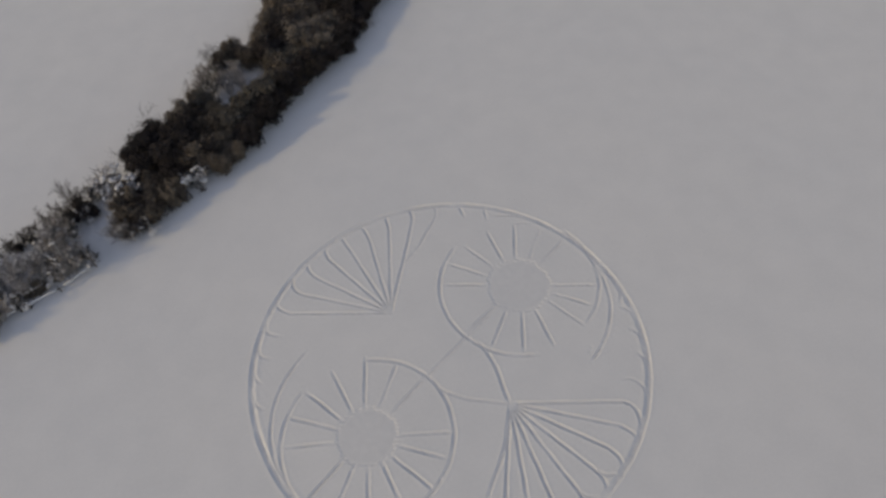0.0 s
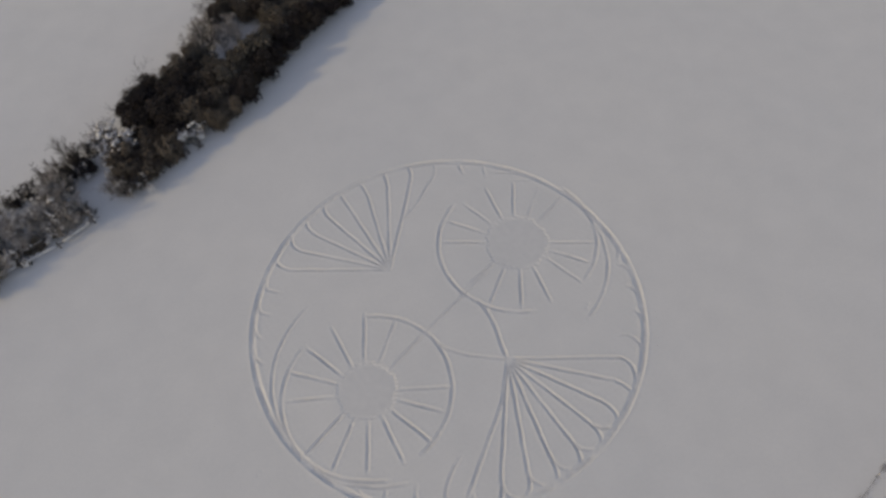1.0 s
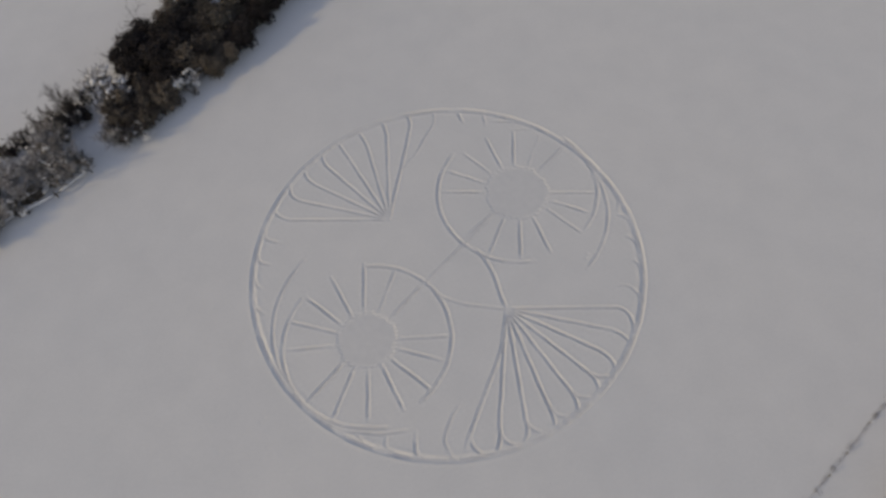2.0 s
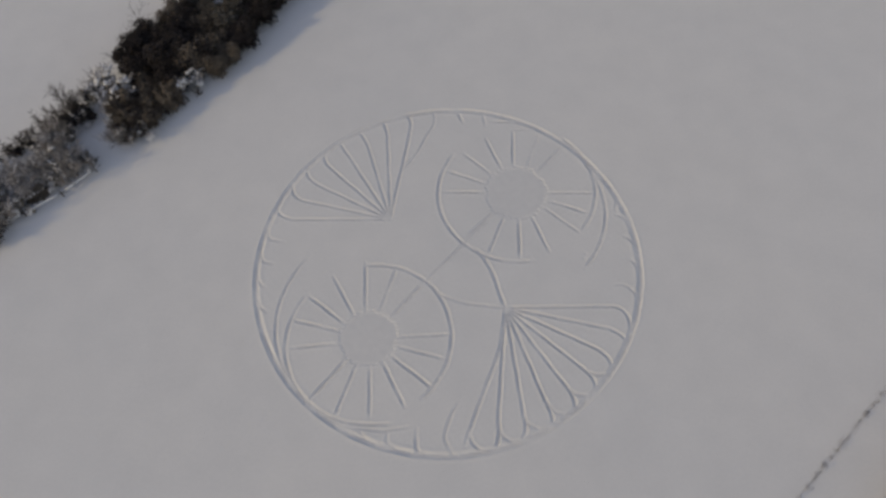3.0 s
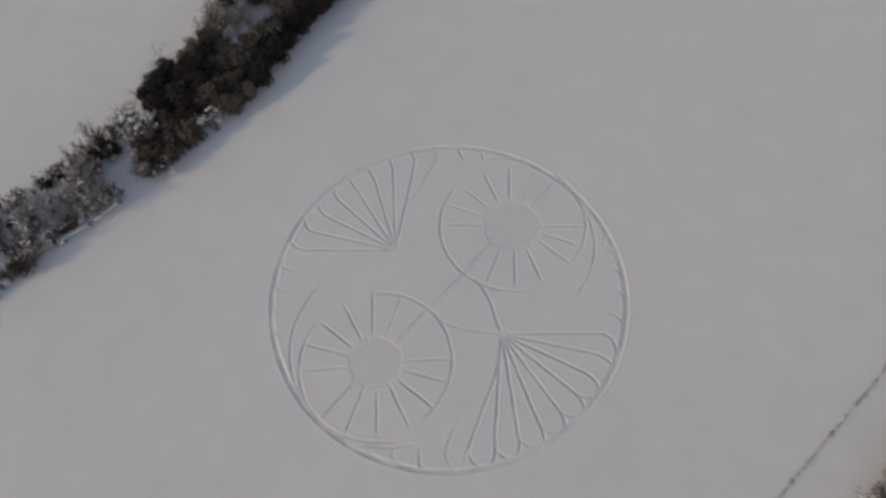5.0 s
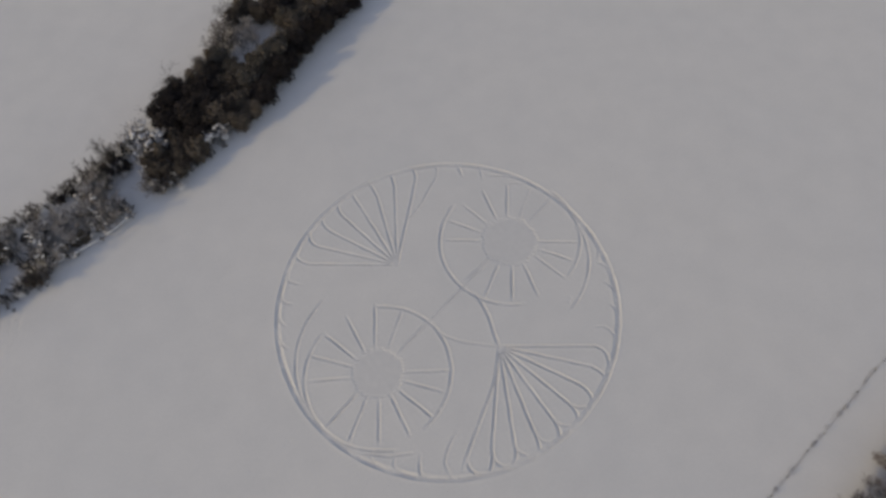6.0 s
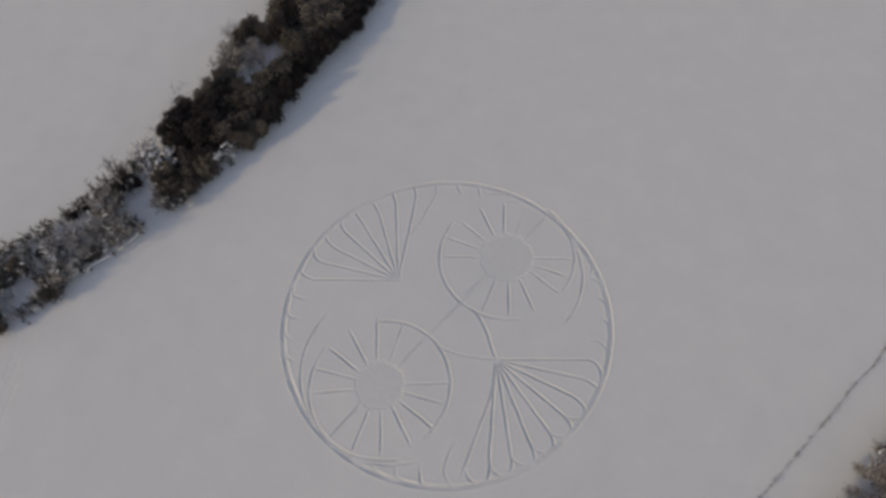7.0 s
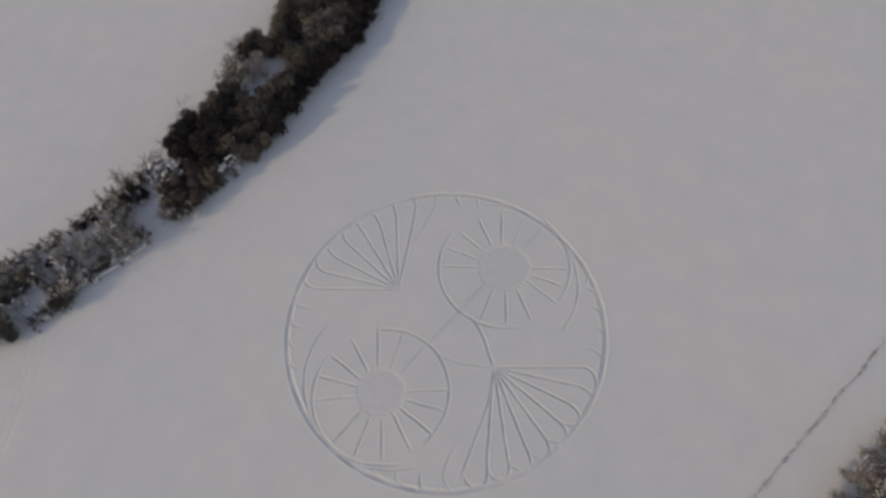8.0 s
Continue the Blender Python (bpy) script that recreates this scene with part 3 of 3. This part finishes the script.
# tall bare shrubs behind the gap
for x, y, size in ((-40.2, 40.2, 0.95), (-40.8, 41.6, 1.0), (-40.9, 43.2, 0.8), (-40.8, 44.6, 0.9), (-40.4, 46.2, 0.9)):
    stand(SNOWY if size < 0.9 else GREY, x, y, size, "tall leafless shrub at the back of the shelter belt", "shrub", "grey shrubs")
# leafless shrubs that veil the gap in the tall belt
for x, y, size in ((-36.4, 44.8, 0.9), (-38.0, 43.6, 0.6), (-35.0, 43.4, 0.75), (-36.8, 42.2, 0.6), (-37.2, 46.0, 0.8)):
    stand(GREY, x, y, size, "leafless grey shrub in a gap of the shelter belt", "shrub", "grey shrubs")
# low shrubs between the hedge's gap and the fence
for x, y, size in ((-46.9, 11.2, 0.6), (-48.0, 10.5, 0.8), (-45.9, 10.9, 0.4)):
    stand(RUSTY, x, y, size, "low leafless brown shrub at the hedge's foot", "shrub", "brown shrubs")
# small dark evergreens in the open hedge, most of them along its back
for x, y, size in ((-54.9, 13.0, 0.26), (-53.6, 14.4, 0.28), (-52.4, 15.6, 0.36), (-51.2, 16.8, 0.44), (-50.0, 18.2, 0.46), (-48.6, 18.0, 0.34), (-48.7, 22.3, 0.3), (-56.5, 6.4, 0.22), (-54.0, 13.1, 0.26), (-56.4, 12.0, 0.25), (-55.6, -1.2, 0.24), (-51.5, 3.4, 0.2), (-53.9, 1.7, 0.22), (-49.7, 9.5, 0.24), (-59.1, 5.0, 0.3), (-51.2, 6.2, 0.22)):
    stand(LOW_DARK, x, y, size, "small dark evergreen bush in the snowy hedge", "bush", "evergreen bushes", 0.8)
# low brown scrub in front of the dark clump
for x, y in ((-42.4, 18.0), (-40.8, 19.6), (-43.6, 19.8), (-39.2, 21.2), (-41.6, 21.6), (-37.8, 21.4), (-44.6, 18.4), (-40.0, 17.4), (-38.4, 20.2), (-41.6, 16.9), (-43.2, 16.9), (-45.2, 20.4), (-42.6, 23.0)):
    stand(RUSTY, x + rnd.uniform(-0.8, 0.8), y + rnd.uniform(-0.8, 0.8), rnd.uniform(0.9, 1.1), "leafless brown shrub among the scrub", "shrub", "brown shrubs")
    stand(LOW_BROWN, x, y, rnd.uniform(0.46, 0.6), "low brown scrub bush with dead leaves", "bush", "scrub bushes")
for x, y in ((-36.6, 21.2), (-38.4, 19.4), (-39.8, 17.6), (-41.0, 16.2), (-35.2, 22.8)):
    stand(RUSTY, x, y, rnd.uniform(0.45, 0.65), "low leafless brown shrub at the hedge's foot", "shrub", "brown shrubs")
for x, y in ((-42.8, 14.4), (-41.7, 15.6), (-40.9, 17.0), (-43.0, 16.4), (-39.7, 18.6), (-44.0, 15.9)):
    stand(RUSTY, x, y, rnd.uniform(0.75, 0.95), "leafless brown shrub among the scrub", "shrub", "brown shrubs")
# snow-laden shrubs
for x, y, grown in ((-47.5, 22.4, 1.3), (-45.9, 23.2, 1.45), (-48.7, 21.2, 1.15), (-46.6, 21.6, 1.0), (-36.5, 23.6, 0.95), (-37.2, 24.6, 0.9), (-56.6, 4.4, 0.9), (-52.6, 11.6, 0.9)):
    stand(LADEN, x, y, grown * rnd.uniform(0.93, 1.07), "leafless shrub heavily loaded with clots of white snow", "shrub", "snowy shrubs")
stand(SNOWY, -42.0, 14.3, 0.75, "leafless shrub loaded with clots of white snow", "shrub", "snowy shrubs")
stand(SNOWY, -40.4, 15.9, 0.9, "leafless shrub loaded with clots of white snow", "shrub", "snowy shrubs")
for x, y in ((-50.2, 11.2), (-49.4, 9.6), (-51.0, 12.4)):
    stand(GREY, x, y, rnd.uniform(1.05, 1.25), "tall leafless grey shrub in the snowy hedge", "shrub", "grey shrubs")
# the open hedge further south-west: grey shrubs in rows with snow between them
BARE_GAPS = [((-47.6, 14.4), 3.1), ((-45.2, 12.6), 2.3), ((-58.8, -0.8), 2.3), ((-58.2, -3.0), 1.2), ((-50.4, 5.2), 0.8), ((-57.2, 4.2), 0.9)]
s, S_RAIL = station(-66.5, -11.5), station(-50.5, 3.8)
while s < station(-39.5, 17.2):
    for row, off in enumerate((1.9, 3.9, 5.9, 7.9, 10.2)):
        x, y = beside(s + rnd.uniform(-0.7, 0.7), off + rnd.uniform(-0.5, 0.5) - (1.0 if row == 0 and s < S_RAIL else 0))
        if any(math.hypot(x - g[0], y - g[1]) < r for g, r in BARE_GAPS):
            continue
        if x < -60.0 and row < 4:
            if row > 0 and rnd.random() < 0.12:
                stand(LOW_BROWN, x, y, rnd.uniform(0.45, 0.62), "brown bush with dead leaves at the hedge's open end", "bush", "scrub bushes")
            else:
                stand(GREY if rnd.random() < 0.5 else SNOWY, x, y, rnd.uniform(0.75, 1.0), "leafless grey shrub in the snowy hedge", "shrub", "grey shrubs")
        elif row == 3 and rnd.random() < 0.2:
            continue
        elif row == 4:
            stand(RUSTY, x, y, rnd.uniform(0.65, 0.95), "leafless brown shrub at the back of the hedge", "shrub", "brown shrubs")
        elif rnd.random() < 0.14:
            stand(RUSTY, x, y, rnd.uniform(0.7, 0.95), "leafless brown shrub in the snowy hedge", "shrub", "brown shrubs")
        elif rnd.random() < 0.4:
            stand(GREY, x, y, rnd.uniform(0.8, 1.1), "leafless grey shrub in the snowy hedge", "shrub", "grey shrubs")
        else:
            stand(SNOWY, x, y, rnd.uniform(0.7, 0.9), "leafless shrub loaded with clots of white snow", "shrub", "snowy shrubs")
    s += 1.75

# shrubs that stand out past the fence
for x, y, size in ((-57.4, -3.8, 0.7), (-56.2, -2.5, 0.8), (-54.9, -1.3, 0.95), (-55.8, -0.6, 1.0), (-54.2, 0.1, 0.8)):
    stand(RUSTY, x, y, size, "leafless brown shrub before the rail fence", "shrub", "brown shrubs")
stand(LOW_BROWN, -55.3, -1.2, 0.34, "low brown scrub bush with dead leaves", "bush", "scrub bushes")
for x, y, size in ((-52.9, 3.8, 0.34), (-50.9, 6.0, 0.36), (-49.6, 7.8, 0.32), (-54.8, 2.2, 0.34), (-51.9, 5.0, 0.3)):
    stand(LOW_BROWN, x, y, size, "low brown scrub bush behind the rail fence", "bush", "scrub bushes")
# dark bushes where the hedge leaves the view
for x, y, size in ((-61.2, -5.4, 0.5), (-60.3, -6.5, 0.42), (-62.6, -4.4, 0.5), (-62.6, 0.4, 0.5), (-63.6, -0.8, 0.5), (-61.6, 1.4, 0.42)):
    stand(LOW_OLIVE, x, y, size, "dark bushy evergreen at the hedge's open end", "bush", "evergreen bushes")

stand(SNOWY, -18.2, 61.2, 0.3, "tiny leafless shrub with snow on it", "shrub", "snowy shrubs")
for x, y, size in ((-56.9, -5.4, 0.16), (-57.8, -5.0, 0.2)):
    stand(RUSTY, x, y, size, "small tuft of dead stalks beside the footprints", "shrub", "brown shrubs")

# the field's other side: reddish shrubs beyond the footprints
for k in range(9):
    u = 0.12 + k / 25
    x, y = 39.4 + 40 * u + rnd.uniform(-0.7, 0.7), -29.7 + 46 * u + rnd.uniform(-0.7, 0.7)
    for off in (2.8, 4.9, 7.2):
        if off > 3:
            stand(LOW_DARK, x + off * 0.76 + 0.5, y - off * 0.65, rnd.uniform(0.40, 0.50), "dense dark brown bush behind the reddish shrubs", "bush", "scrub bushes", 0.9)
        else:
            stand(RUSTY, x + off * 0.76 + 0.5, y - off * 0.65, rnd.uniform(0.6, 0.85), "leafless brown shrub among the reddish ones", "shrub", "brown shrubs")
    for off in (-0.9, 0.6, 2.2, 4.4, 6.6):
        if off < 0 and k % 2:
            stand(SNOWY, x, y, rnd.uniform(0.55, 0.75), "low grey shrub loaded with snow beside reddish ones", "shrub", "snowy shrubs")
            continue
        stand(REDDISH if off < 4 else RUSTY, x + off * 0.76, y - off * 0.65, rnd.uniform(0.8, 1.15) if off > 0 else rnd.uniform(0.45, 0.7), "leafless reddish-brown shrub with snow in its twigs", "shrub", "reddish shrubs")
retire(DARK + OLIVE + BROWN + TAN + LOW_DARK + LOW_OLIVE + LOW_BROWN + GREY + SNOWY + LADEN + RUSTY + REDDISH + SAPLING)


# ---- the rail fence at the hedge's foot, its rails capped with snow ----
def rounded_box(lx, ly, lz, bevel, seed, uneven=0.0):
    bm = bmesh.new()
    bmesh.ops.create_cube(bm, size=1.0)
    bmesh.ops.scale(bm, vec=(lx, ly, lz), verts=bm.verts)
    bmesh.ops.subdivide_edges(bm, edges=[e for e in bm.edges if e.calc_length() > 1.0], cuts=6)
    bmesh.ops.bevel(bm, geom=[e for e in bm.edges if e.calc_face_angle(0) > 0.5], offset=bevel, segments=2, affect="EDGES")
    r = random.Random(seed)
    for v in bm.verts:
        v.co += Vector((r.uniform(-1, 1), r.uniform(-1, 1), r.uniform(-1, 1))) * uneven
    return bm


def from_bm(name, bm, mat):
    me = bpy.data.meshes.new(name)
    bm.to_mesh(me)
    bm.free()
    me.materials.append(mat)
    me.polygons.foreach_set("use_smooth", np.ones(len(me.polygons), bool))
    return me


fence = tagged(new("rail_fence"), "low weathered wooden rail fence with snow lying on its rails", "fence")
CORNERS = [np.array(q) for q in ((-62.2, -6.8), (-59.0, -3.7), (-55.6, -0.4), (-52.0, 2.8), (-48.3, 5.9), (-45.3, 9.8))]
post_me = from_bm("post", rounded_box(0.16, 0.16, 1.35, 0.03, 1, 0.006), WOOD)
for i, p in enumerate(CORNERS):
    z = float(rolling(p[:1], p[1:])[0])
    q = CORNERS[min(i + 1, len(CORNERS) - 1)]
    yaw = math.atan2(*((q - p) if i + 1 < len(CORNERS) else (p - CORNERS[i - 1]))[::-1])
    post = part("post", post_me, fence)
    post.matrix_basis = Matrix.LocRotScale((p[0], p[1], z + 0.56), Euler((0.06 * (i % 2), 0.05 - 0.015 * i, yaw)), None)
    if i + 1 < len(CORNERS):
        bay, m = float(np.hypot(*(q - p))), (p + q) / 2
        rail = part("rail", from_bm("rail", rounded_box(bay - 0.12, 0.07, 0.14, 0.015, 2 + i, 0.006), WOOD), fence)
        rail.matrix_basis = Matrix.LocRotScale((m[0], m[1], z + 0.62), Euler((0, 0.012 * math.sin(i * 2.2), yaw)), None)
        cap = part("snow_cap", from_bm("snow_cap", rounded_box((bay - 0.25) * (0.95, 0.8, 0.9)[i % 3], 0.32, 0.14, 0.05, 30 + i, 0.02), CAP), rail, "long cushion of white snow")
        cap.matrix_basis = Matrix.Translation((0.1 * math.sin(i * 1.7), 0, 0.12))


# ---- the stock fence along the field's far side: posts, wires and the dead grass that stands along it ----
stock = tagged(new("stock_fence"), "wooden posts with thin wires and dead grass in deep snow", "fence")
A0, ALONG = np.array([52.05, -4.85]), np.array([0.665, 0.747])
stake_me = from_bm("post", rounded_box(0.07, 0.07, 0.85, 0.015, 7, 0.004), WOOD)
hat_me = from_bm("snow_cap", rounded_box(0.17, 0.17, 0.11, 0.035, 8, 0.010), CAP)
wire_yaw = math.atan2(ALONG[1], ALONG[0])
spots = []
for i in range(-11, 16):
    p = A0 + ALONG * 3.5 * (i + 0.08 * math.sin(i * 2.7)) + 0.08 * np.array([math.sin(i * 1.9), math.cos(i * 2.9)])
    z = float(rolling(p[:1], p[1:])[0])
    spots.append((p, z))
    stake = part("post", stake_me, stock)
    stake.matrix_basis = Matrix.LocRotScale((p[0], p[1], z + 0.34), Euler((0.05 * math.sin(i * 3.1), 0.06 * math.sin(i * 1.7), wire_yaw)), None)
    hat = part("snow_cap", hat_me, stake, "small cap of white snow")
    hat.matrix_basis = Matrix.Translation((0, 0, 0.445))
for (p, zp), (q, zq) in zip(spots, spots[1:]):
    for h in (0.25, 0.45, 0.65):
        verts, faces = [], []
        n = 5
        run = [Vector((p[0] + (q[0] - p[0]) * k / n, p[1] + (q[1] - p[1]) * k / n, zp + (zq - zp) * k / n + h - 0.05 * math.sin(math.pi * k / n))) for k in range(n + 1)]
        for a, b in zip(run, run[1:]):
            tube(verts, faces, a, b, 0.004, 0.004, 3)
        part("wire", mesh_of("wire", verts, faces, WOOD), stock)
verts, faces = [], []
rnd = random.Random(17)
DRY = material("dead_grass", (0.19, 0.174, 0.165), (0.37, 0.342, 0.326), 1.5, 0.9, 0, 5, 0.4)
for (p, zp), (q, zq) in zip(spots, spots[1:]):
    clumps = [(rnd.random(), rnd.uniform(0.2, 1.1)) for _ in range(4)]
    for _ in range(190):
        at, full = rnd.choice(clumps)
        u = min(1, max(0, rnd.gauss(at, 0.06))) if rnd.random() < 0.72 else rnd.random()
        c = p + (q - p) * u + np.array([-ALONG[1], ALONG[0]]) * (rnd.gauss(0, 0.09 + 0.15 * full * full) + 0.10 * math.sin(2.6 * u + p[0]))
        z = zp + (zq - zp) * u - 0.03
        lean = Vector((rnd.gauss(0, 0.4), rnd.gauss(0, 0.4), 1)).normalized() * rnd.uniform(0.10, 0.34) * (0.35 + 0.65 * full)
        base = Vector((c[0], c[1], z))
        tube(verts, faces, base, base + lean, 0.012, 0.004, 3)
tagged(new("dead_grass", mesh_of("dead_grass", verts, faces, DRY)), "dry brown grass stalks standing through snow below the wires", "grass", kind="stuff")
